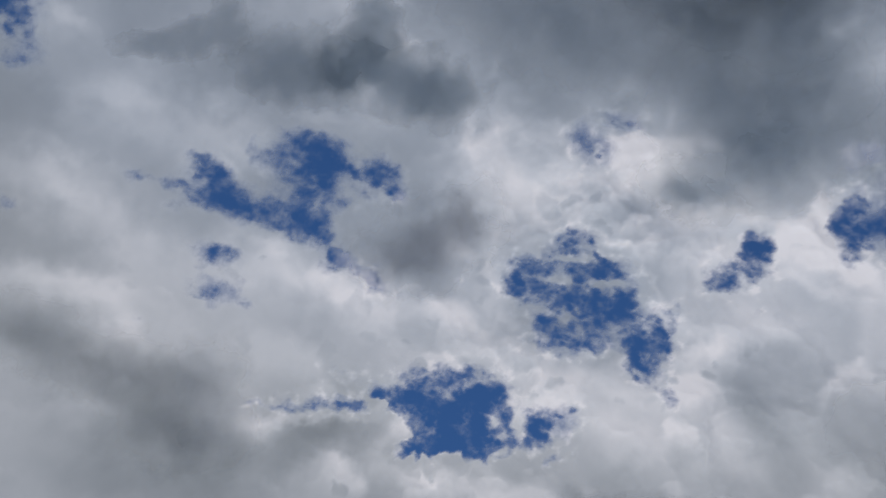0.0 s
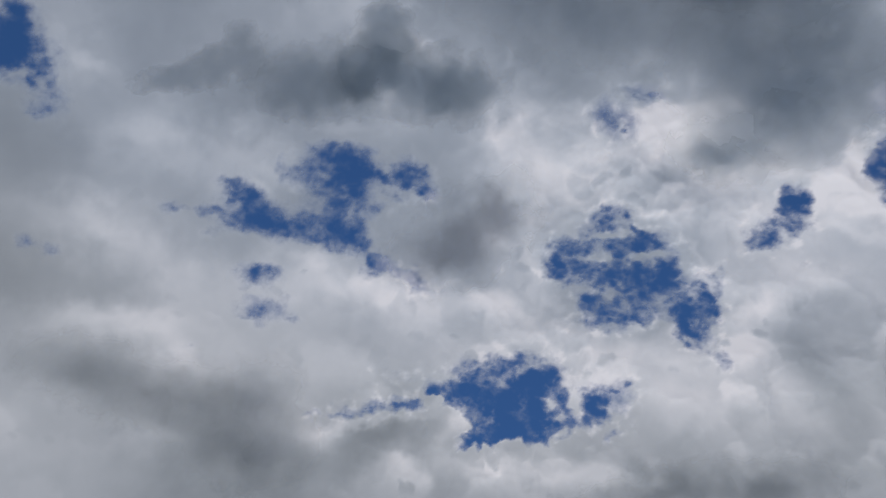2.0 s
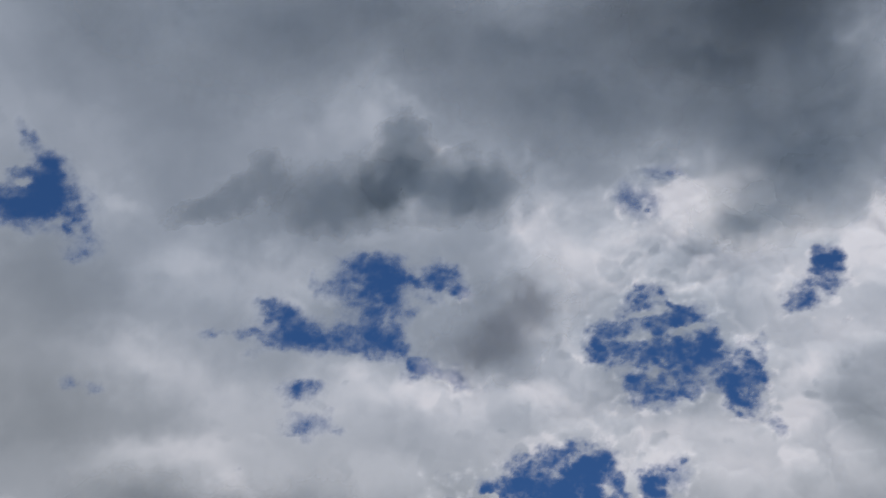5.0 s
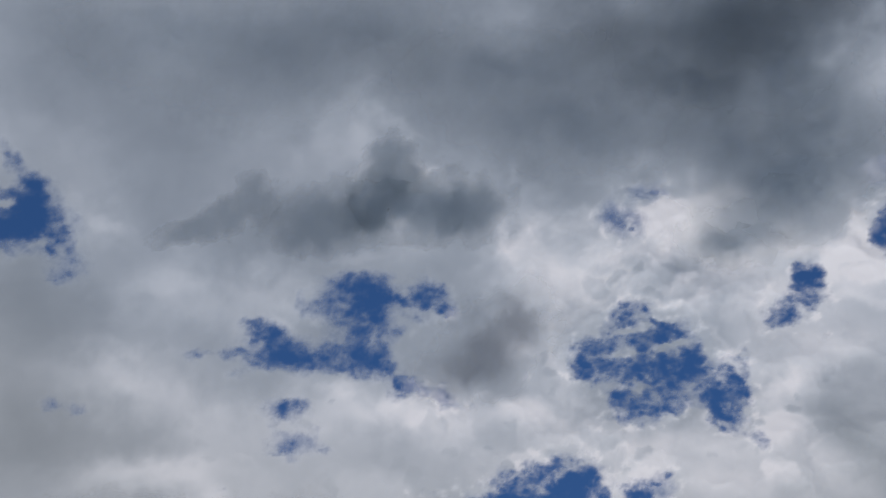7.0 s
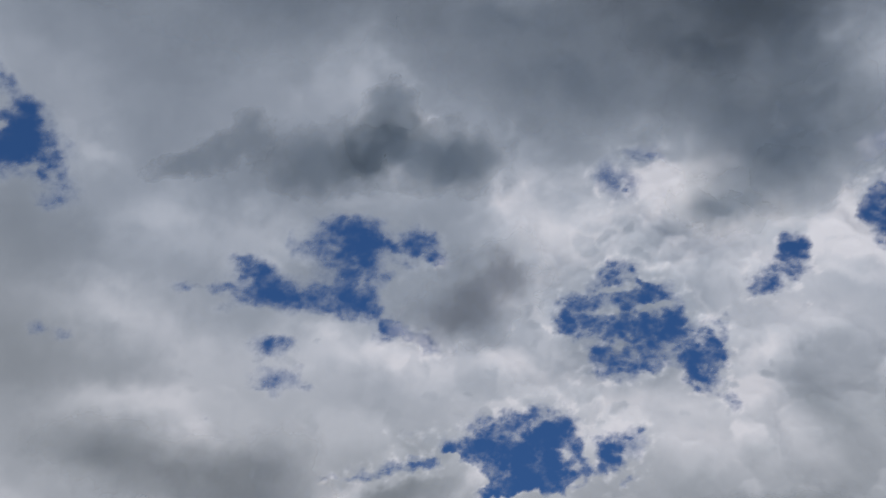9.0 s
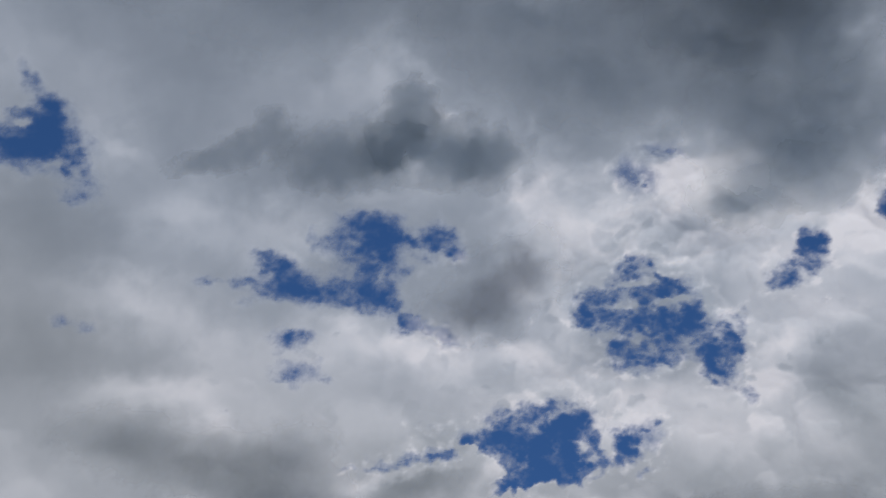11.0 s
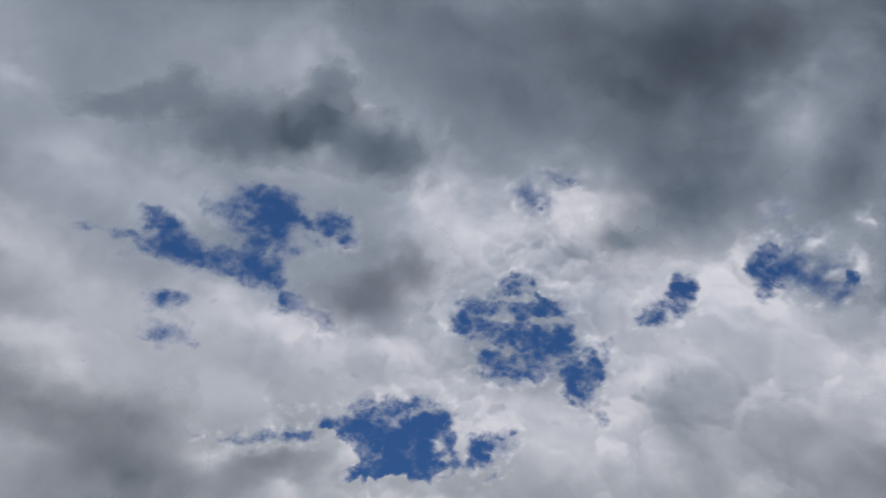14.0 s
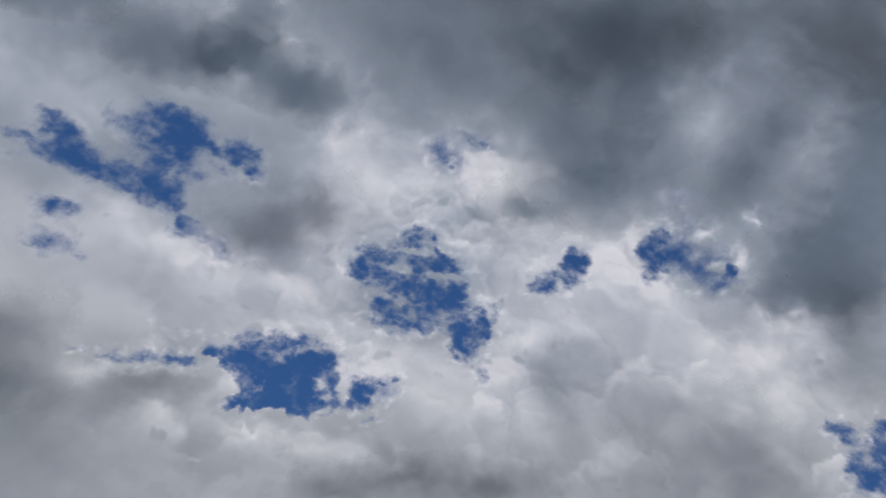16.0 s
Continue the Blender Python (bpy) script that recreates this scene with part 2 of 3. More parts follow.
gap(217, 895, 18.9, 18.1, 160, 1.00)
gap(209, 941, 23.9, 18.2, 160, 1.00)
gap(-518, 576, 23.5, 23.0, 92, 1.60)
gap(-530, 591, 38.3, 16.6, 2, 1.60)
gap(-553, 597, 22.1, 15.2, 2, 1.30)
gap(-506, 561, 20.6, 11.5, 91, 1.20)
gap(-503, 542, 8.9, 8.9, 1, 0.70)
gap(-525, 531, 10.8, 10.1, 141, 0.60)
gap(-517, 543, 9.5, 6.8, 50, 0.70)
gap(-531, 509, 8.7, 6.7, 1, 0.65)
gap(-537, 496, 7.9, 7.4, 91, 0.35)
gap(-527, 519, 9.4, 8.7, 91, 0.35)
gap(-537, 555, 15.7, 5.5, 2, 0.60)
gap(-550, 559, 8.2, 7.5, 92, 0.50)
gap(-505, 595, 16.2, 13.9, 2, 1.20)
gap(-486, 608, 13.1, 8.5, 12, 1.00)
gap(-493, 626, 7.8, 5.9, 92, 0.85)
gap(-471, 628, 9.9, 8.0, 91, 0.40)
gap(-532, 615, 19.3, 10.5, 2, 0.60)
gap(-530, 627, 12.9, 7.0, 2, 0.40)
gap(-483, 663, 12.1, 8.6, 2, 0.55)
gap(-475, 647, 10.7, 10.0, 2, 0.30)
gap(-455, 657, 21.5, 10.2, 91, 0.15)
gap(-499, 666, 6.7, 2.9, 2, 0.30)
gap(-564, 614, 9.5, 8.3, 3, 0.60)
gap(-495, 585, 48.6, 39.0, 91, 0.25)
gap(-475, 645, 32.1, 26.8, 92, 0.25)
gap(531, 505, 25.7, 13.6, 64, 2.20)
gap(511, 514, 11.3, 9.1, 54, 0.80)
gap(516, 514, 11.3, 6.0, 54, 0.70)
gap(523, 486, 19.4, 9.6, 143, 0.80)
gap(553, 508, 11.3, 9.0, 53, 0.80)
gap(551, 479, 14.8, 12.8, 143, 0.50)
gap(622, 461, 11.2, 8.0, 51, 1.50)
gap(621, 475, 6.6, 4.8, 141, 0.60)
gap(613, 500, 6.7, 4.8, 142, 0.50)
gap(585, 484, 10.3, 8.0, 142, 0.40)
gap(864, 545, 12.9, 11.3, 136, 0.80)
gap(885, 542, 16.0, 14.2, 45, 0.90)
gap(925, 535, 17.5, 7.9, 134, 1.00)
gap(943, 562, 22.3, 21.2, 44, 2.00)
gap(915, 568, 10.0, 9.6, 134, 0.80)
gap(906, 503, 10.3, 7.9, 134, 0.60)
gap(959, 522, 47.2, 34.2, 43, 1.40)
gap(250, 511, 12.4, 7.8, 167, 0.85)
gap(233, 515, 8.3, 5.7, 167, 0.45)
gap(265, 505, 8.2, 4.2, 167, 0.50)
gap(218, 555, 13.0, 11.3, 77, 0.35)
gap(234, 547, 10.1, 8.5, 77, 0.60)
gap(208, 546, 9.9, 7.2, 168, 0.30)
gap(208, 576, 8.7, 5.0, 28, 0.25)
gap(235, 566, 4.4, 4.3, 77, 0.40)

# white tufts that drift in the gaps
tuft(496, 515, 12.9, 6.8, 54, 1.00)
tuft(565, 450, 10.9, 7.1, 142, 1.20)
tuft(605, 469, 9.5, 6.4, 142, 1.20)
tuft(621, 443, 12.7, 5.0, 51, 1.20)
tuft(156, 913, 11.9, 8.3, 160, 0.50)
tuft(234, 923, 9.5, 6.7, 158, 1.20)
tuft(251, 936, 19.8, 6.0, 157, 0.90)
tuft(272, 913, 17.9, 10.2, 67, 1.40)
tuft(111, 959, 6.8, 6.4, 71, 0.70)
tuft(122, 969, 6.8, 5.6, 70, 0.60)
tuft(189, 946, 20.8, 3.0, 150, 0.25)
tuft(-538, 567, 9.5, 6.2, 2, 1.30)
tuft(-548, 538, 18.6, 7.4, 2, 0.50)
tuft(-510, 616, 16.3, 5.6, 2, 0.50)
tuft(229, 549, 4.3, 4.2, 77, 0.40)
tuft(247, 688, 19.3, 3.8, 154, 0.70)
tuft(251, 718, 25.4, 3.1, 169, 0.60)
tuft(304, 696, 20.6, 3.8, 153, 0.60)
tuft(293, 741, 19.4, 3.8, 159, 0.60)
tuft(281, 757, 25.6, 3.8, 160, 0.50)
tuft(-107, 713, 7.7, 6.1, 83, 0.40)
tuft(-86, 737, 7.6, 6.2, 173, 0.40)
tuft(-122, 697, 6.0, 4.6, 173, 0.20)

# thin stretches through which the blue shows
veil(555, 485, 44.5, 40.0, 143, 0.78)
veil(595, 476, 41.1, 32.0, 142, 0.74)
veil(624, 483, 29.3, 19.3, 141, 0.70)
veil(501, 428, 24.7, 15.6, 144, 0.66)
veil(534, 458, 51.4, 17.4, 143, 0.42)
veil(217, 545, 27.1, 24.9, 149, 0.58)
veil(242, 509, 29.9, 13.9, 148, 0.50)
veil(-105, 710, 60.6, 39.8, 178, 0.56)
veil(-213, 762, 56.7, 19.9, 17, 0.54)
veil(-196, 842, 32.2, 17.2, 175, 0.50)
veil(-183, 887, 35.8, 15.8, 175, 0.50)
veil(285, 726, 52.0, 50.3, 165, 0.52)
veil(150, 905, 63.4, 21.1, 160, 0.62)
veil(7, 986, 72.5, 10.7, 163, 0.56)
veil(311, 890, 34.8, 25.9, 156, 0.52)
veil(-517, 577, 55.2, 44.9, 92, 0.42)

# crisp heaps that stand in the gaps
heap(56, 1032, 75.1, 50.5, 162)
heap(94, 993, 38.9, 25.9, 161)
heap(77, 967, 12.9, 11.4, 161)
heap(-7, 1051, 65.2, 44.5, 164)
heap(136, 1041, 28.7, 23.6, 160)
heap(162, 1029, 25.1, 24.5, 70)
heap(204, 1013, 32.5, 29.2, 69)
heap(239, 1014, 36.1, 34.0, 68)
heap(292, 984, 44.7, 42.6, 157)

# thinner (plus) and thicker (minus) stretches of the deck
swell(45, 727, 250, 171, 171, 0.07)
swell(-116, 915, 184, 70, 175, 0.10)
swell(-427, 535, 118, 98, 167, -0.06)
swell(614, 446, 16, 10, 50, 0.40)
swell(594, 378, 14, 8, 142, 0.40)
swell(561, 444, 11, 9, 138, 0.40)
swell(497, 505, 14, 7, 53, 0.40)
swell(-32, 516, 23, 13, 24, 0.28)
swell(-35, 509, 28, 10, 174, 0.30)
swell(95, 578, 28, 22, 103, 0.30)
swell(-305, 1075, 32, 20, 1, 0.25)
swell(-264, 964, 40, 17, 8, 0.25)
swell(103, 985, 28, 23, 166, 0.30)
swell(-73, 1023, 33, 13, 174, 0.12)
swell(72, 1050, 50, 20, 170, 0.15)
swell(451, 298, 62, 28, 73, 0.25)
swell(588, 377, 19, 18, 41, 0.40)
swell(730, 458, 42, 20, 139, 0.20)
swell(561, 147, 59, 30, 51, -0.35)
swell(513, 175, 52, 37, 56, -0.30)
swell(-159, 573, 78, 42, 162, -0.30)
swell(-266, 627, 74, 40, 152, -0.20)
swell(-148, 721, 81, 45, 154, -0.25)
swell(306, 302, 61, 41, 150, -0.30)
swell(109, 600, 56, 42, 92, 0.45)
swell(152, 643, 50, 43, 170, 0.35)
swell(292, 535, 72, 27, 168, 0.45)
swell(209, 598, 63, 28, 170, 0.35)
swell(250, 625, 97, 28, 169, 0.25)
swell(465, 687, 65, 42, 162, 0.45)
swell(419, 812, 84, 44, 162, 0.30)
swell(35, 835, 117, 46, 171, 0.35)
swell(-97, 851, 95, 46, 174, 0.30)
swell(-50, 925, 161, 35, 173, 0.20)
swell(-381, 926, 83, 27, 1, 0.35)
swell(-418, 804, 65, 33, 22, 0.35)
swell(-277, 840, 84, 38, 178, 0.25)
swell(-207, 694, 45, 29, 175, 0.25)
swell(-373, 679, 63, 29, 9, 0.20)
swell(-445, 596, 42, 33, 114, 0.20)
swell(207, 1024, 73, 31, 167, 0.30)
swell(321, 988, 69, 30, 164, 0.25)
swell(-4, 1041, 62, 30, 154, -0.40)
swell(-88, 1039, 25, 16, 174, 0.10)
swell(-361, 539, 94, 73, 171, -0.15)
swell(-493, 722, 88, 36, 1, -0.10)
swell(-540, 867, 77, 37, 4, -0.15)
swell(542, 728, 63, 38, 76, -0.25)
swell(496, 634, 41, 37, 79, 0.25)
swell(-411, 408, 107, 85, 172, -0.10)
swell(-236, 408, 101, 87, 170, -0.30)
swell(-69, 364, 82, 59, 175, -0.35)
swell(123, 372, 114, 80, 175, -0.55)
swell(325, 332, 135, 95, 176, -0.65)
swell(-116, 442, 31, 27, 137, 0.22)
swell(-520, 460, 66, 48, 99, 0.10)
swell(634, 306, 127, 111, 38, -0.35)
swell(377, 315, 117, 93, 152, -0.25)
swell(705, 553, 105, 41, 150, 0.35)
swell(543, 556, 61, 49, 145, 0.35)
swell(822, 580, 57, 44, 72, 0.35)
swell(734, 691, 119, 50, 139, -0.15)
swell(544, 837, 68, 43, 145, 0.25)
swell(915, 602, 49, 36, 57, 0.35)
swell(837, 455, 55, 39, 133, -0.30)
swell(547, 667, 105, 42, 144, 0.15)
swell(42, 537, 123, 94, 149, -0.30)
swell(493, 165, 106, 84, 156, -0.35)
swell(380, 537, 108, 84, 170, 0.26)
swell(-451, 363, 104, 79, 170, -0.35)
swell(-101, 778, 120, 100, 153, -0.13)
swell(644, 716, 140, 108, 140, 0.16)
swell(265, 852, 91, 67, 163, 0.20)
swell(364, 356, 49, 38, 178, 0.28)
swell(-528, 702, 114, 91, 178, -0.18)
swell(766, 402, 54, 47, 136, -0.36)
swell(527, 402, 57, 46, 146, -0.30)
swell(420, 873, 68, 52, 150, 0.25)
swell(-115, 347, 115, 83, 174, -0.15)
swell(284, 698, 56, 43, 165, -0.24)
swell(46, 974, 93, 75, 161, -0.13)
swell(-133, 1046, 56, 49, 172, 0.28)
swell(391, 236, 53, 41, 153, -0.52)
swell(155, 799, 61, 45, 167, 0.17)
swell(-288, 1076, 65, 47, 2, -0.23)
swell(-207, 625, 58, 42, 173, -0.22)
swell(-300, 701, 58, 44, 176, 0.20)
swell(698, 265, 76, 65, 149, 0.21)
swell(849, 647, 61, 49, 128, -0.33)
swell(-39, 581, 56, 44, 148, 0.16)
swell(-166, 487, 55, 39, 172, 0.18)
swell(-65, 1193, 128, 103, 178, -0.12)
swell(156, 386, 54, 40, 175, 0.20)
swell(145, 323, 53, 39, 176, -0.27)
swell(713, 554, 91, 73, 136, 0.14)
swell(-540, 1067, 89, 67, 13, 0.13)
swell(-222, 831, 52, 45, 152, -0.16)
swell(47, 743, 61, 45, 170, -0.19)
swell(298, 769, 58, 44, 164, -0.20)
swell(368, 1001, 104, 77, 153, -0.09)
swell(144, 727, 60, 44, 169, 0.14)
swell(401, 466, 48, 38, 172, -0.14)
swell(-61, 476, 57, 42, 174, -0.14)
swell(155, 515, 54, 40, 172, -0.16)
swell(556, 119, 101, 81, 159, -0.28)
swell(498, 520, 61, 48, 145, 0.13)
swell(243, 594, 62, 48, 150, 0.11)
swell(-490, 846, 86, 67, 3, -0.09)
swell(-69, 518, 82, 62, 147, 0.23)
swell(14, 898, 97, 69, 171, -0.24)
swell(296, 432, 52, 41, 173, -0.21)
swell(605, 850, 103, 77, 142, -0.17)
swell(179, 1005, 99, 76, 159, 0.13)
swell(-492, 995, 90, 68, 8, -0.20)
swell(132, 656, 88, 64, 170, -0.13)
swell(145, 323, 79, 57, 176, -0.17)
swell(-182, 814, 81, 68, 153, 0.11)
swell(472, 721, 79, 62, 158, -0.13)
swell(618, 239, 50, 42, 152, 0.22)
swell(373, 899, 89, 66, 158, 0.09)
swell(868, 519, 86, 70, 126, 0.16)
swell(766, 402, 82, 69, 136, -0.14)
swell(42, 537, 41, 31, 149, 0.16)
swell(-370, 360, 51, 38, 172, 0.18)
swell(-376, 490, 80, 61, 176, -0.08)
swell(-295, 923, 62, 47, 180, 0.15)
swell(556, 119, 72, 56, 159, -0.14)
swell(-100, 1119, 58, 49, 176, -0.14)
swell(-29, 981, 65, 47, 172, 0.12)
swell(399, 314, 55, 43, 151, 0.11)
swell(238, 785, 46, 36, 152, -0.18)
swell(265, 852, 60, 45, 163, 0.13)
swell(-510, 642, 62, 62, 0, -0.19)
swell(561, 678, 64, 64, 0, -0.14)
swell(406, 404, 60, 60, 0, 0.12)
swell(-308, 742, 44, 44, 0, -0.15)
swell(-441, 858, 69, 69, 0, -0.09)
swell(-447, 538, 39, 39, 0, 0.13)
swell(69, 377, 66, 66, 0, 0.10)
swell(271, 387, 40, 40, 0, 0.12)
swell(58, 699, 47, 47, 0, 0.12)
swell(-25, 656, 46, 46, 0, -0.13)
swell(-500, 1024, 69, 69, 0, 0.10)
swell(410, 904, 74, 74, 0, -0.08)
swell(-259, 423, 40, 40, 0, 0.11)
swell(99, 924, 49, 49, 0, 0.09)
swell(-66, 892, 49, 49, 0, -0.09)
swell(260, 600, 44, 44, 0, -0.09)
swell(406, 617, 67, 67, 0, 0.07)
swell(165, 852, 48, 48, 0, -0.09)
swell(299, 483, 41, 41, 0, 0.08)
swell(-362, 971, 46, 46, 0, -0.08)
swell(529, 578, 39, 39, 0, -0.09)
swell(-246, 627, 70, 70, 0, 0.06)
swell(530, 804, 43, 43, 0, 0.08)
swell(31, 995, 50, 50, 0, 0.08)
swell(515, 751, 42, 42, 0, -0.08)
swell(-447, 694, 65, 65, 0, -0.05)
swell(-225, 850, 47, 47, 0, 0.07)
swell(190, 616, 45, 45, 0, -0.07)
swell(-143, 901, 48, 48, 0, -0.07)
swell(131, 685, 46, 46, 0, 0.07)
swell(388, 203, 79, 79, 0, -0.42)
swell(-294, 788, 230, 230, 0, -0.06)
swell(-232, 1115, 97, 97, 0, -0.15)
swell(489, 135, 74, 74, 0, -0.14)
swell(451, 284, 82, 82, 0, 0.13)
swell(99, 581, 87, 87, 0, -0.06)
swell(339, 359, 87, 87, 0, 0.06)
swell(278, 273, 83, 83, 0, -0.10)
swell(120, 631, 73, 73, 0, -0.14)
swell(-500, 1024, 112, 112, 0, 0.10)
swell(-299, 855, 46, 46, 0, 0.11)
swell(-219, 907, 47, 47, 0, 0.08)
swell(-357, 1027, 46, 46, 0, 0.08)

# sharper rims and folds of the deck: lit (plus) and shaded (minus) by thickness alone
crest(496, 515, 12.9, 6.8, 54, 0.30)
crest(565, 450, 10.2, 7.1, 142, 0.30)
crest(605, 469, 8.8, 6.4, 142, 0.35)
crest(621, 443, 12.7, 5.7, 51, 0.30)
crest(166, 560, 22.5, 13.9, 150, 0.10)
crest(15, 997, 95.7, 9.2, 155, 0.24)
crest(-91, 1042, 21.8, 9.8, 166, 0.20)
crest(120, 980, 24.9, 11.5, 71, 0.15)
crest(21, 1037, 76.9, 28.1, 164, 0.14)
crest(577, 482, 44.3, 28.8, 142, -0.30)
crest(622, 485, 29.4, 17.7, 141, -0.25)
crest(289, 516, 45.4, 12.5, 153, 0.15)
crest(222, 595, 46.0, 8.0, 149, 0.10)
crest(257, 607, 38.8, 20.1, 149, -0.10)
crest(125, 720, 38.6, 24.4, 152, 0.12)
crest(379, 567, 31.0, 22.7, 146, 0.15)
crest(512, 454, 36.7, 15.8, 143, -0.15)
crest(432, 225, 77.6, 34.2, 145, 0.15)
crest(302, 297, 81.7, 31.1, 147, 0.12)
crest(464, 262, 27.9, 10.7, 175, 0.12)
crest(553, 663, 72.2, 46.3, 144, 0.16)
crest(-110, 517, 15.7, 3.5, 133, 0.25)
crest(375, 970, 18.0, 15.3, 70, -0.20)
crest(430, 957, 28.4, 17.8, 159, -0.22)
crest(396, 945, 13.6, 6.7, 160, 0.18)
crest(535, 922, 28.3, 20.3, 156, -0.20)
crest(551, 874, 15.8, 8.2, 136, 0.15)
crest(-171, 1095, 31.4, 24.6, 84, -0.10)
crest(623, 438, 14.0, 5.0, 52, 0.35)
crest(590, 382, 8.4, 4.8, 53, 0.25)
crest(723, 456, 9.7, 6.2, 140, 0.30)
crest(430, 272, 39.4, 20.2, 124, 0.25)
crest(467, 330, 30.9, 22.2, 145, 0.28)
crest(481, 220, 19.2, 15.3, 145, 0.15)
crest(400, 322, 9.7, 7.3, 146, 0.20)
crest(489, 181, 26.9, 7.6, 0, 0.20)
crest(415, 402, 43.0, 16.8, 135, 0.12)
crest(540, 356, 28.2, 23.7, 100, -0.22)
crest(308, 301, 54.1, 35.8, 127, -0.12)
crest(546, 269, 39.0, 15.9, 110, -0.12)
crest(601, 264, 38.2, 20.3, 120, 0.18)
crest(419, 301, 15.4, 14.4, 77, 0.15)
crest(414, 321, 12.5, 7.7, 121, 0.20)
crest(387, 387, 42.3, 12.0, 150, -0.10)
crest(228, 469, 17.0, 12.5, 168, 0.20)
crest(76, 506, 14.1, 7.1, 100, 0.18)
crest(-219, 1153, 103.8, 30.8, 171, -0.22)
crest(-127, 1089, 54.1, 48.5, 78, -0.15)
crest(-315, 1074, 45.8, 26.8, 172, 0.20)
crest(-319, 1013, 46.0, 22.4, 21, 0.15)
crest(28, 998, 52.6, 5.4, 160, 0.25)
crest(122, 979, 19.0, 8.1, 52, 0.10)
crest(124, 980, 17.5, 11.4, 50, 0.20)
crest(-139, 806, 46.4, 10.9, 4, 0.15)
crest(-24, 837, 55.4, 15.7, 7, 0.20)
crest(153, 683, 45.7, 16.6, 78, 0.08)
crest(205, 822, 46.7, 23.4, 167, 0.10)
crest(-208, 729, 22.6, 9.0, 35, 0.20)
crest(-165, 717, 16.6, 7.6, 24, 0.20)
crest(-364, 677, 48.5, 13.3, 172, 0.10)
crest(518, 585, 54.4, 9.7, 171, 0.20)
crest(713, 475, 42.4, 7.8, 162, 0.20)
crest(703, 545, 58.4, 11.2, 162, 0.15)
crest(-70, 461, 34.5, 4.9, 31, 0.10)
crest(-122, 633, 36.9, 7.5, 173, 0.18)
crest(160, 552, 25.8, 13.1, 168, 0.22)
crest(201, 596, 47.0, 10.3, 159, 0.15)
crest(136, 606, 44.1, 16.3, 169, -0.12)
crest(278, 608, 42.8, 18.4, 166, -0.20)
crest(102, 528, 17.8, 10.1, 139, 0.15)
crest(301, 516, 37.6, 5.6, 175, 0.25)
crest(407, 533, 29.5, 11.3, 159, 0.25)
crest(483, 489, 27.5, 8.6, 62, 0.35)
crest(449, 536, 38.7, 11.3, 163, 0.30)
crest(507, 550, 44.0, 17.5, 162, 0.30)
crest(354, 529, 40.3, 28.4, 165, -0.12)
crest(-416, 757, 28.1, 8.9, 20, 0.15)
crest(-396, 798, 50.9, 16.2, 30, 0.12)
crest(-294, 969, 27.5, 22.9, 88, 0.15)
crest(-394, 990, 44.2, 23.3, 0, -0.22)
crest(-61, 587, 19.0, 16.2, 172, 0.20)
crest(-34, 514, 21.4, 4.3, 179, 0.25)
crest(-22, 528, 10.1, 2.9, 166, 0.20)
crest(-53, 480, 16.9, 4.2, 177, 0.18)
crest(-86, 455, 37.8, 11.1, 30, 0.16)
crest(-117, 490, 27.8, 21.1, 82, 0.06)
crest(69, 588, 25.8, 11.8, 80, 0.30)
crest(93, 558, 21.8, 18.2, 169, 0.25)
crest(291, 519, 47.7, 10.0, 154, 0.30)
crest(317, 509, 20.2, 5.6, 166, 0.20)
crest(297, 478, 15.3, 5.4, 77, 0.25)
crest(260, 538, 27.8, 14.4, 167, 0.20)
crest(-423, 600, 26.4, 9.9, 35, 0.20)
crest(-348, 920, 70.4, 17.1, 179, 0.18)
crest(-322, 962, 45.3, 31.3, 178, 0.12)
crest(13, 1033, 69.0, 24.6, 154, -0.14)
crest(114, 988, 16.7, 14.6, 71, 0.10)
crest(-32, 1023, 24.2, 6.2, 155, 0.15)

# the banks that the deck is made of
bank(117, 650, "bright white cloud with soft edges")
bank(295, 545, "brilliant white billowing cloud below dark cloud")
bank(472, 692, "white heaped cloud with grey hollows")
bank(412, 876, "white puffy cloud beside a blue gap")
bank(233, 1034, "white heaped cloud with crisp rounded top")
bank(28, 1040, "grey-bellied heap cloud with crisp white rim")
bank(-67, 911, "soft white bank of cloud between gaps")
bank(-366, 934, "cream-white bank of smooth cloud")
bank(-366, 693, "pale grey bank of smooth cloud")
bank(-494, 765, "pale grey smooth cloud beside small gaps")
bank(-544, 1011, "grey-white cloud with soft hollows")
bank(-361, 1097, "grey-white low cloud with soft folds")
bank(-180, 627, "pale grey cloud over blue gaps")
bank(-108, 806, "white cloud bridge between blue gaps")
bank(270, 621, "white cloud bridge with ragged holes")
bank(-413, 427, "pale grey smooth sheet of cloud")
bank(-176, 398, "grey layered cloud sheet with pale folds")
bank(53, 353, "slate-grey smooth sheet of cloud")
bank(341, 317, "dark slate-grey smooth sheet of cloud")
bank(154, 586, "white cloud with grey mottling")
bank(610, 557, "white ridge of cloud with torn top")
bank(669, 767, "grey-white rolling cloud with soft lumps")
bank(818, 551, "white rolling cloud with bright edge")
bank(604, 254, "grey heavy mass of cloud")
bank(254, 1030, "white cloud with lumpy grey base")
bank(-18, 1147, "grey-white cloud with lumpy base")
bank(432, 277, "slate-grey cloud with slanting streaks")
bank(387, 797, "white cloud saddle between blue gaps")
bank(479, 573, "white cloud spur with torn edges")


def oval(x, y, cx, cy, long, wide, turn):
    dx, dy = x - cx, y - cy
    a, b = dx * math.cos(turn) + dy * math.sin(turn), dy * math.cos(turn) - dx * math.sin(turn)
    return (a / long) ** 2 + (b / wide) ** 2


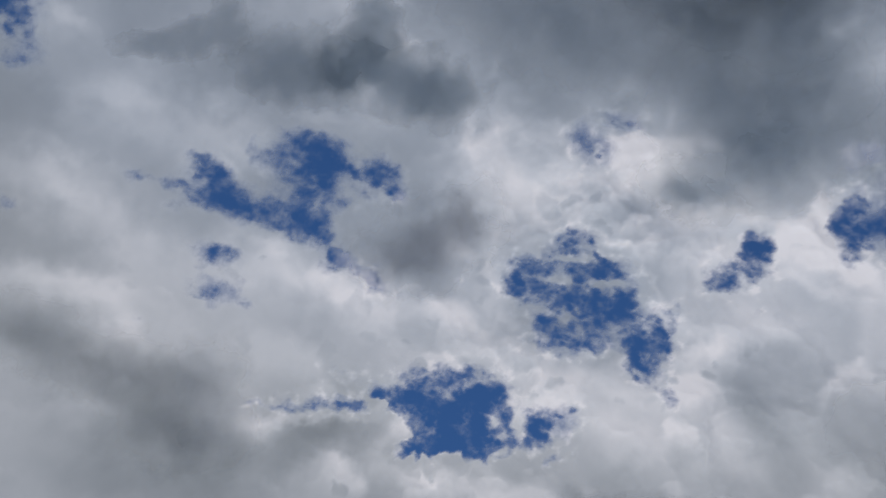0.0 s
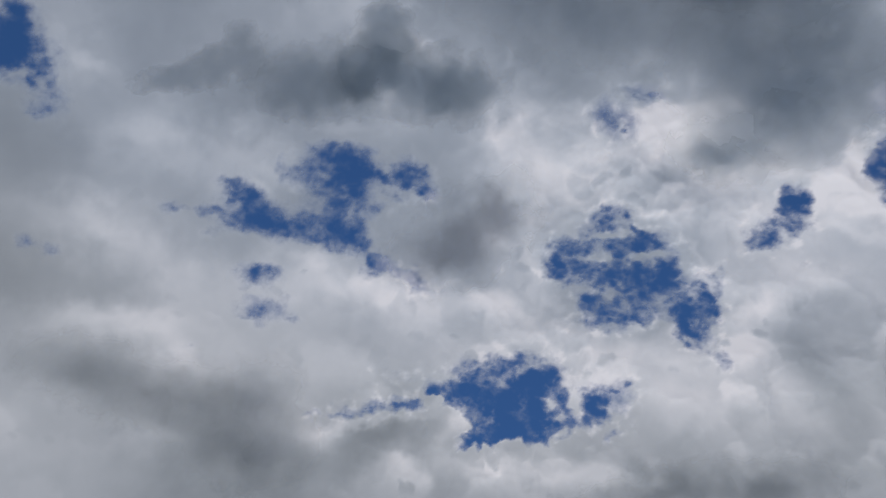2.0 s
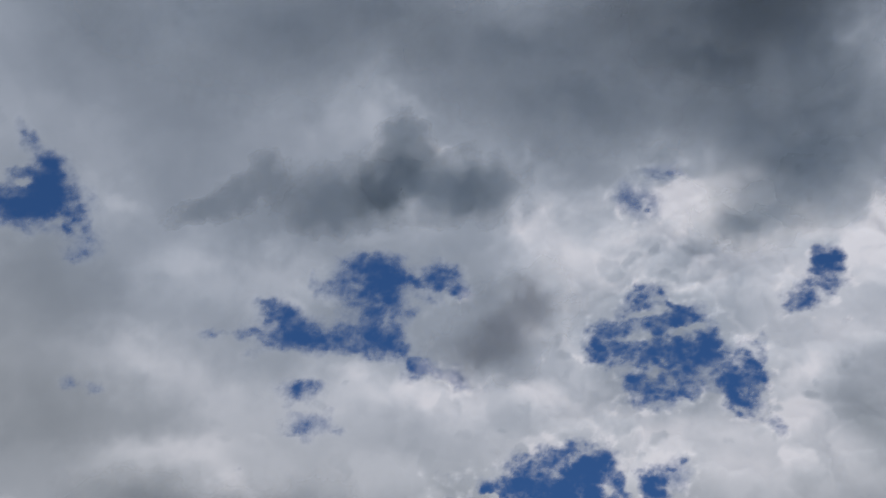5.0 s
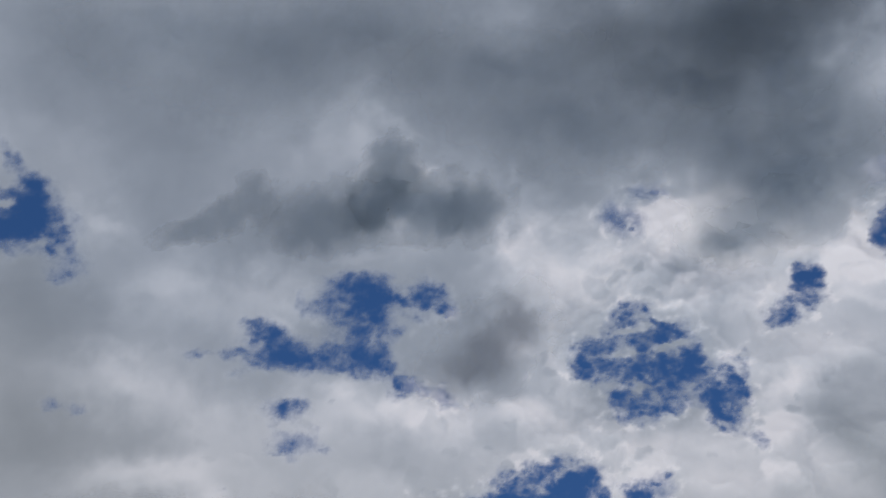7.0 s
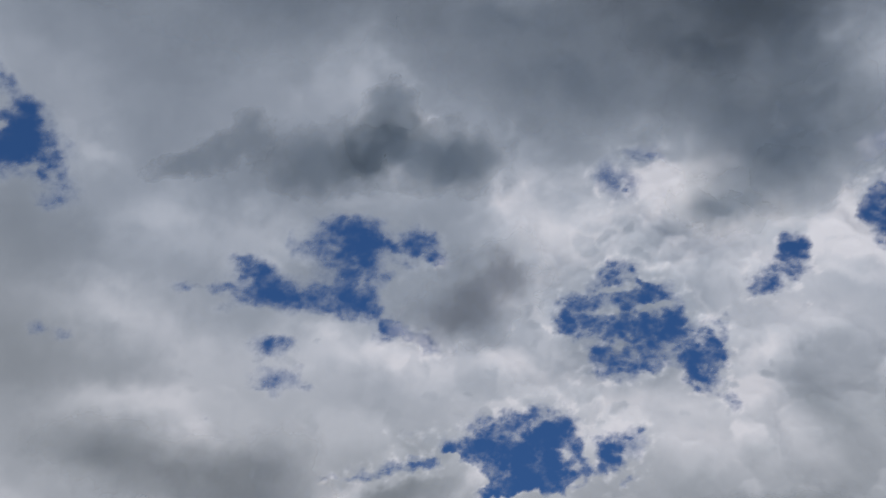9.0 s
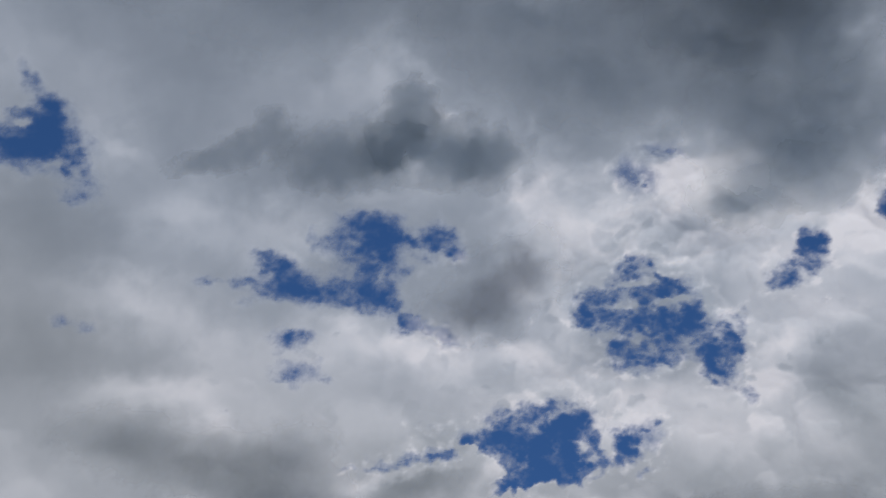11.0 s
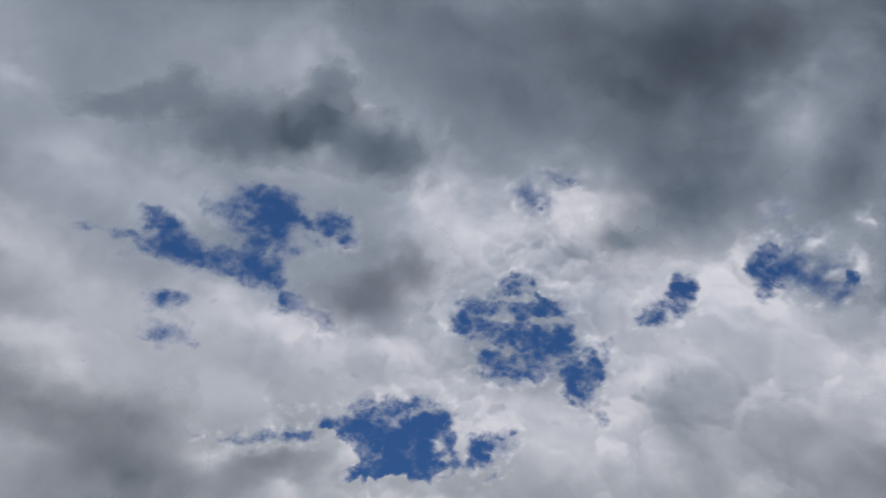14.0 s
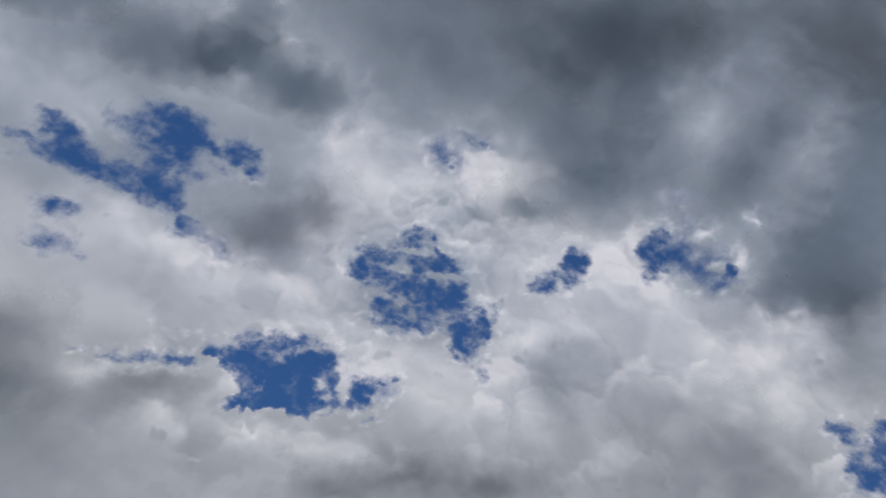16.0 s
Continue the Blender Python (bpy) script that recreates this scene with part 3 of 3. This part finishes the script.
def window(u, v, cu, cv, reach):
    """The stretch of the grid within reach of a point."""
    i0, i1 = np.clip(((cu - u[0, 0] + np.array((-reach, reach))) / STEP).astype(int), 0, u.shape[0])
    j0, j1 = np.clip(((cv - v[0, 0] + np.array((-reach, reach))) / STEP).astype(int), 0, u.shape[1])
    return slice(i0, i1), slice(j0, j1)


def puffy(u, v):
    """1 where the deck is heaped and knobbly, 0 where it is a smooth sheet."""
    a = np.exp(-0.8 * oval(u, v, 400, 730, 380, 260, radians(163)) ** 1.5)
    b = 1.1 * np.exp(-0.8 * oval(u, v, 640, 700, 390, 230, radians(142)) ** 1.5)
    c = 0.7 * np.exp(-0.8 * oval(u, v, 150, 1020, 330, 130, radians(170)) ** 1.5)
    return np.clip(np.maximum(np.maximum(a, b), c) + 0.33, 0, 1.15)


def heads(u, v):
    """Rounded heads heaped over one another: how far each bulges from the base, and the light on its zenith side, put
    in as thinner cloud.
    """
    rng = np.random.RandomState(31)
    wu = u + 11 * rough(u, v, 52, 4, 0.55, 401)
    wv = v + 11 * rough(u, v, 52, 4, 0.55, 421)
    bulge, field = np.zeros_like(u), np.zeros_like(u)
    for _ in range(9000):
        cu, cv = rng.uniform(u.min(), u.max()), rng.uniform(v.min(), v.max())
        size = rng.choice((7, 7, 9, 9, 13, 13, 19, 19, 28, 42, 60, 80)) * rng.uniform(0.8, 1.25)
        lift = rng.uniform(0.35, 0.95) * min(1, (size + 12) / 36)
        reach = math.hypot(cu, cv)
        at = window(u, v, cu, cv, 2.0 * size)
        if at[0].start == at[0].stop or at[1].start == at[1].stop:
            continue
        du, dv = wu[at] - cu, wv[at] - cv
        r = np.sqrt(du * du + dv * dv) / size
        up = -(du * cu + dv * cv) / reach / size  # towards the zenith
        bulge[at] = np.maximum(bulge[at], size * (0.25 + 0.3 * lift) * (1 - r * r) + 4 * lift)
        # painted light: bright upper side, darker lower side
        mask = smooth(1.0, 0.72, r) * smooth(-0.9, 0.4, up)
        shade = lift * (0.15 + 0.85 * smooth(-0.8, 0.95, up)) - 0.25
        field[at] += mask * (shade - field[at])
    return bulge, field - 0.1


def deck(u, v):
    """Cover (-0.6 clear, 1.2 and more closed), what passes, and the relief of the base at points of the chart."""
    wu = u + 4.5 * rough(u, v, 20, 4, 0.6, 1)
    wv = v + 4.5 * rough(u, v, 20, 4, 0.6, 21)
    clear, drift = np.zeros_like(u), np.zeros_like(u)
    for total, strokes in ((clear, GAPS), (drift, TUFTS)):
        for cu, cv, long, wide, turn, depth in strokes:
            at = window(u, v, cu, cv, 3.2 * long + 14)
            far = oval(wu[at], wv[at], cu, cv, long, wide, turn)
            total[at] += depth * (np.exp(-0.75 * far ** 1.2) + (0.07 * np.exp(-0.3 * far) if total is clear else 0))
    knobs = puffy(u, v)
    crisp = 0.6 + 0.4 * smooth(0.4, 0.9, knobs)  # smooth cloud fades out, heaped cloud is torn
    torn = rough(u, v, 28, 5, 0.54, 40)
    shred = np.abs(rough(u + 0.4 * v, 1.5 * v - 0.3 * u, 30, 5, 0.55, 47))  # thin filaments
    clear = np.clip(clear - drift, 0, 9) * np.exp(crisp * (0.68 * torn + 1.0 * (shred - 0.36)))
    clear = 1.06 * (1 - np.exp(-1.05 * clear))
    clear = clear * (1 - 0.22 * np.clip(rough(u + 0.3 * v, 1.5 * v - 0.2 * u, 44, 4, 0.5, 57), 0, 1))  # faint wisps in the blue
    wu, wv = u + 12 * rough(u, v, 45, 4, 0.58, 33), v + 12 * rough(u, v, 45, 4, 0.58, 53)
    for cu, cv, long, wide, turn, thin in VEILS:
        at = window(u, v, cu, cv, 3 * long + 20)
        haze = thin * np.exp(-0.75 * oval(wu[at], wv[at], cu, cv, long, wide, turn) ** 1.3)
        clear[at] = np.maximum(clear[at], haze * (1 + 0.28 * torn[at]) * np.exp(-1.6 * drift[at]))
    wu, wv = u - 7 * billow(u, v, 30, 4, 0.5, 31), v - 7 * billow(u, v, 30, 4, 0.5, 51)
    mound = -9.0
    for cu, cv, long, wide, turn in HEAPS:
        mound = np.maximum(mound, 1 - np.sqrt(oval(wu, wv, cu, cv, long, wide, turn)))
    cover = np.maximum(np.clip(1.5 - 2.1 * clear, -1, 1.5), np.clip(mound * 8 + 0.4, -1, 1.5))
    wu = u + 24 * rough(u, v, 120, 3, 0.5, 5) + 11 * rough(u, v, 42, 4, 0.58, 8)
    wv = v + 24 * rough(u, v, 120, 3, 0.5, 25) + 11 * rough(u, v, 42, 4, 0.58, 28)
    log = np.full_like(u, -0.87)
    for cu, cv, long, wide, turn, amount in SWELLS:
        log += amount * np.exp(-0.8 * oval(wu, wv, cu, cv, long, wide, turn))
    relief = 10 * np.clip(log + 0.8, -1, 0.6) + 9 * rough(u, v, 170, 2, 0.4, 90)
    wu, wv = u + 9 * rough(u, v, 34, 4, 0.58, 11), v + 9 * rough(u, v, 34, 4, 0.58, 14)
    # lit edges and shaded folds, put into what passes; the relief stays
    for cu, cv, long, wide, turn, amount in CRESTS:
        at = window(u, v, cu, cv, 2.4 * long + 20)
        log[at] += amount * np.exp(-0.8 * oval(wu[at], wv[at], cu, cv, long, wide, turn) ** 1.3)
    rim = smooth(1.5, 1.1, cover) * smooth(-0.2, 0.6, cover)  # bright shreds along the gaps
    log = log + rim * (crisp - 0.55) * (0.05 + 1.0 * np.clip(rough(u, v, 17, 4, 0.55, 64), 0, 1))
    log = log + 0.085 * rough(u, v, 170, 5, 0.52, 60)
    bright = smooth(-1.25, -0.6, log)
    bulge, lit_side = heads(u, v)
    # the heads' painted light and shade go into what the cloud passes
    log = log + (0.08 + 0.62 * bright) * knobs * lit_side
    qu, qv = u + 16 * rough(u, v, 70, 3, 0.5, 71), v + 16 * rough(u, v, 70, 3, 0.5, 76)
    puffs = billow(qu, qv, 80, 4, 0.45, 80)
    log = log - 0.05 * knobs * puffs
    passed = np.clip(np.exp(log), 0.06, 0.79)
    relief = relief - 0.5 * np.minimum(knobs, 1) ** 2 * bulge
    return cover, passed, relief


def warmth(u, v):
    """Warm haze towards the horizon, put into the colour of the clouds."""
    return smooth(740, 1040, np.hypot(u, v))


def sheet_mesh(name, verts, faces, fields, material):
    me = bpy.data.meshes.new(name)
    me.vertices.add(len(verts))
    me.vertices.foreach_set("co", np.asarray(verts, np.float32).ravel())
    me.loops.add(faces.size)
    me.loops.foreach_set("vertex_index", faces.ravel().astype(np.int32))
    me.polygons.add(len(faces))
    me.polygons.foreach_set("loop_start", np.arange(0, faces.size, 4, dtype=np.int32))
    me.polygons.foreach_set("use_smooth", np.ones(len(faces), bool))
    for key, values in fields.items():
        if values.ndim == 2:
            me.attributes.new(key, "FLOAT_VECTOR", "POINT").data.foreach_set("vector", values.astype(np.float32).ravel())
        else:
            me.attributes.new(key, "FLOAT", "POINT").data.foreach_set("value", values.astype(np.float32))
    me.materials.append(material)
    me.update()
    me.validate()
    return me


def part(name, mesh, parent, label=""):
    ob = new(name, mesh)
    ob.parent = parent
    return tagged(ob, label)


def pieces(cells):
    """The connected pieces of a set of cells, and the shreds of under 40 cells."""
    left = set(zip(*(k.tolist() for k in np.nonzero(cells))))
    found, shreds = [], []
    while left:
        todo = [left.pop()]
        piece = []
        while todo:
            i, j = todo.pop()
            piece.append((i, j))
            for near in ((i + 1, j), (i - 1, j), (i, j + 1), (i, j - 1)):
                if near in left:
                    left.remove(near)
                    todo.append(near)
        if len(piece) < 40:
            shreds += piece
        else:
            found.append(piece)
    found.sort(key=min)
    return [np.array(sorted(p)).T for p in found], np.array(sorted(shreds)).T


def cut(u, v, z, thickness, cover, cells, material, name, flip):
    """One side of a cloud on those cells of a grid of points of the chart."""
    m = u.shape[1]
    at = cells[0] * m + cells[1]
    quad = np.stack([at, at + m, at + m + 1, at + 1], -1)
    used, quad = np.unique(quad, return_inverse=True)
    quad = quad.reshape(-1, 4)
    if flip:
        quad = quad[:, ::-1]
    pu, pv, pz, th, co = (a.ravel()[used] for a in (u, v, z, thickness, cover))
    px, py = place(pu, pv, pz)
    fields = {"thickness": th, "cover": co, "warmth": warmth(pu, pv), "chart": np.stack([pu, pv, 0 * pu], -1)}
    return sheet_mesh(name, np.stack([px, py, pz], -1), np.ascontiguousarray(quad), fields, material)


def thin_out(cells, n):
    """A grid of points n times as coarse, for the side that faces the sun."""
    a, b = cells.shape[0] // n * n, cells.shape[1] // n * n
    return cells[:a, :b].reshape(a // n, n, b // n, n).any((1, 3))


def build_cloud(name, u, v, low, thickness, cover, cells, material, rim=0.95):
    """A cloud: its base, its crown, and the torn fringe where it thins out to the sky."""
    high = low + thickness * smooth(0.9 * rim, 1.7 * rim, cover)  # the crown comes down to the fringe
    mid = (cover[:-1, :-1] + cover[1:, 1:]) / 2
    thing = new(name)
    x, y = place(u[:-1, :-1][cells].mean(), v[:-1, :-1][cells].mean(), BASE)
    thing.location = (float(x), float(y), float(low[:-1, :-1][cells].mean()))
    back = Matrix.Translation(-thing.location)
    for part_name, z, choice, stuff, flip, n in (("base", low, cells & (mid > rim), material, True, 1),
                                                 ("torn_fringe", low, cells & (mid <= rim), material, True, 1),
                                                 ("crown", high, cells & (mid > rim), CROWN, False, 3)):
        veil = (cover - rim) * 2.5 if stuff is CROWN else cover
        grid = tuple(a[::n, ::n] for a in (u, v, z, thickness, veil))
        found, shreds = pieces(thin_out(choice, n)[:grid[0].shape[0] - 1, :grid[0].shape[1] - 1])
        for piece in found:
            mesh = cut(*grid, piece, stuff, part_name, flip)
            mesh.transform(back)
            part(part_name, mesh, thing)
        if shreds.size:
            mesh = cut(*grid, shreds, stuff, "torn_rest", flip)
            mesh.transform(back)
            tagged(part("torn_rest", mesh, thing), kind="stuff")
    return thing


STEP, REACH = 2.4, 1340.0  # fineness of the deck, and how far down towards the horizon the near deck goes
LEFT, RIGHT, TOP = -660.0, 1040.0, 20.0
gu, gv = np.meshgrid(np.arange(LEFT, RIGHT, STEP), np.arange(TOP, REACH, STEP), indexing="ij")
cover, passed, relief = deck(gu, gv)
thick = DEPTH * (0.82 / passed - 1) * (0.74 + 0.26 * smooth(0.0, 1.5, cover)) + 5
low = BASE + relief
mu, mv = (gu[1:, 1:] + gu[:-1, :-1]) / 2, (gv[1:, 1:] + gv[:-1, :-1]) / 2
su, sv = mu + 35 * rough(mu, mv, 130, 4, 0.5, 120), mv + 35 * rough(mu, mv, 130, 4, 0.5, 140)
seeds = np.array([(a, b) for a, b, _ in BANKS])
owner = np.argmin((su[..., None] - seeds[:, 0]) ** 2 + (sv[..., None] - seeds[:, 1]) ** 2, -1)
closed = np.maximum.reduce([cover[:-1, :-1], cover[1:, :-1], cover[1:, 1:], cover[:-1, 1:]]) > -0.9
near = np.hypot(mu, mv) < REACH
for k, (a, b, label) in enumerate(BANKS):
    keep = closed & near & (owner == k)
    if keep.any():
        tagged(build_cloud("cloud", gu, gv, low, thick, cover, keep, WHITE), label, "cloud", "clouds of the broken deck")

# the deck goes on all round, out of view
fu, fv = np.meshgrid(np.arange(-1740, 1741, 20.0), np.arange(-1740, 1741, 20.0), indexing="ij")
far_cover = 1.2 + 0.9 * rough(fu, fv, 320, 4, 0.55, 200)
far_thick = 40 + 25 * rough(fu, fv, 280, 4, 0.5, 210)
cu, cv = (fu[1:, 1:] + fu[:-1, :-1]) / 2, (fv[1:, 1:] + fv[:-1, :-1]) / 2
reach = np.hypot(cu, cv)
outside = ((cu < LEFT) | (cu > RIGHT) | (cv < TOP) | (reach > REACH)) & (reach < 1720)
open_far = np.maximum(far_cover[:-1, :-1], far_cover[1:, 1:]) > 0
far_low = BASE + 10 * rough(fu, fv, 300, 3, 0.5, 220)
ob = build_cloud("far_clouds", fu, fv, far_low, np.clip(far_thick, 8, 200), far_cover, outside & open_far, WHITE)
tagged(ob, "broken grey-white cloud deck reaching the horizon", "clouds", kind="stuff")


# ---- low grey clouds under the deck ----
LOW = 978.0


def low_cloud(label, material, depth, soft, *lobes):
    """A grey cloud of several lobes with torn, soft edges just under the deck."""
    wide = min(w for _, _, _, w, _ in lobes)
    u0, u1 = min(a - 2.0 * l for a, b, l, w, t in lobes), max(a + 2.0 * l for a, b, l, w, t in lobes)
    v0, v1 = min(b - 2.0 * l for a, b, l, w, t in lobes), max(b + 2.0 * l for a, b, l, w, t in lobes)
    u, v = np.meshgrid(np.arange(u0, u1, 3.5), np.arange(v0, v1, 3.5), indexing="ij")
    wu = u + 0.32 * wide * rough(u, v, 1.2 * wide, 4, 0.5, 300) + 8 * rough(u, v, 30, 4, 0.58, 310)
    wv = v + 0.32 * wide * rough(u, v, 1.2 * wide, 4, 0.5, 320) + 8 * rough(u, v, 30, 4, 0.58, 330)
    body = -9.0
    for a, b, l, w, t in lobes:
        body = np.logaddexp(body * 5, 5 * (1.25 - np.sqrt(oval(wu, wv, a, b, l, w, radians(t))))) / 5
    body = body + 0.12 * min(1, 0.5 / soft) * rough(u, v, 0.8 * wide, 5, 0.5, 340)
    cover = np.where(body > 0, body, 2.5 * body) / (1.7 * soft)
    t = depth * smooth(0, min(1.2, 3 * soft), body) * (1 + 0.12 * min(1, 0.5 / soft) * rough(u, v, 0.8 * wide, 4, 0.45, 360)) + 3
    base = LOW - 0.35 * t + 4 * rough(u, v, 60, 3, 0.5, 380)
    keep = np.maximum.reduce([cover[:-1, :-1], cover[1:, :-1], cover[1:, 1:], cover[:-1, 1:]]) > -0.62
    return tagged(build_cloud("dark_cloud", u, v, base, t, cover, keep, material, 0.6 * float(cover.max())), label, "cloud", "low grey clouds")


low_cloud("dark grey ragged cloud with a soft flat base", GREY, 15, .36,
          (3, 562, 67, 39, 171), (-40, 557, 58, 32, 171), (-67, 549, 43, 29, 172), (-97, 565, 43, 30, 162))
low_cloud("grey tower of cloud with a pale rim", GREY, 9, .36,
          (-72, 523, 41, 26, 172), (-78, 500, 25, 24, 172))
low_cloud("grey wing of a dark cloud with soft edges", GREY, 9, .5,
          (-157, 585, 58, 39, 173), (-174, 598, 47, 31, 174), (-117, 587, 40, 26, 173))
low_cloud("faint grey wisp trailing beside a dark cloud", GREY, 4, .4,
          (-246, 562, 29, 25, 84), (-278, 585, 42, 21, 150), (-322, 603, 45, 14, 163))
low_cloud("small soft round brownish-grey cloud before white cloud", BROWNISH, 36, 1.0,
          (77, 735, 75, 48, 147), (52, 769, 62, 34, 158), (101, 697, 46, 38, 129))
low_cloud("broad dark slate-grey rain cloud", GREY, 18, .9,
          (300, 304, 110, 56, 169), (272, 369, 84, 29, 2), (371, 337, 70, 54, 70), (306, 254, 62, 46, 159))
low_cloud("dark slate-grey hanging fringe under the deck", GREY, 15, .8,
          (402, 472, 64, 60, 122), (417, 401, 67, 51, 119), (352, 552, 56, 24, 175))
low_cloud("grey cloud sheet with a smooth base", GREY, 11, .9,
          (132, 432, 138, 54, 178), (56, 379, 115, 40, 174))
low_cloud("grey cloud sheet with faint streaks in it", GREY, 9, 1,
          (-229, 381, 120, 72, 175), (-347, 367, 96, 51, 176), (-137, 343, 93, 39, 175))
low_cloud("soft brownish-grey cloud with a flat base", BROWNISH, 12, 1.1,
          (-410, 989, 76, 34, 10), (-324, 1020, 95, 36, 8))
low_cloud("soft grey cloud with a flat broad base", BROWNISH, 11, 1.1,
          (-253, 1018, 104, 41, 3), (-192, 1071, 78, 51, 178))
low_cloud("dark grey shadow side of a white heap", GREY, 7, .6,
          (359, 513, 47, 42, 165), (348, 551, 34, 26, 165), (387, 535, 40, 24, 165))
low_cloud("grey shadowed bottom of a heaped cloud", BROWNISH, 18, .8,
          (403, 998, 129, 32, 146), (528, 936, 95, 35, 147), (337, 1055, 77, 26, 152))
low_cloud("dark grey billowing wall of cloud", GREY, 20, .32,
          (713, 376, 84, 66, 131), (702, 292, 80, 66, 105), (724, 419, 69, 31, 139), (666, 229, 86, 68, 40))
low_cloud("dark grey slanting streak of low cloud", GREY, 14, .9,
          (547, 344, 55, 32, 71), (542, 282, 42, 31, 68))
low_cloud("dark grey curtain of low cloud", GREY, 13, .8,
          (398, 461, 97, 62, 163), (335, 438, 82, 60, 170))
low_cloud("pale grey low bank of cloud", GREY, 14, 1,
          (-166, 1016, 55, 52, 4), (-157, 1073, 63, 48, 168))
low_cloud("grey veil drawn over white heaps", GREY, 9, 1,
          (785, 668, 85, 59, 148), (697, 656, 95, 42, 140), (793, 728, 120, 34, 138))
low_cloud("dark lobe hanging from the grey deck", GREY, 12, .9,
          (-1, 560, 53, 37, 9), (-72, 558, 61, 36, 173))


# ---- the ground, far below ----
bm = bmesh.new()
bmesh.ops.create_grid(bm, x_segments=40, y_segments=40, size=8000)
me = bpy.data.meshes.new("ground")
bm.to_mesh(me)
bm.free()
me.materials.append(earth())
tagged(new("ground", me), "flat green and brown open land", "ground", kind="structure")
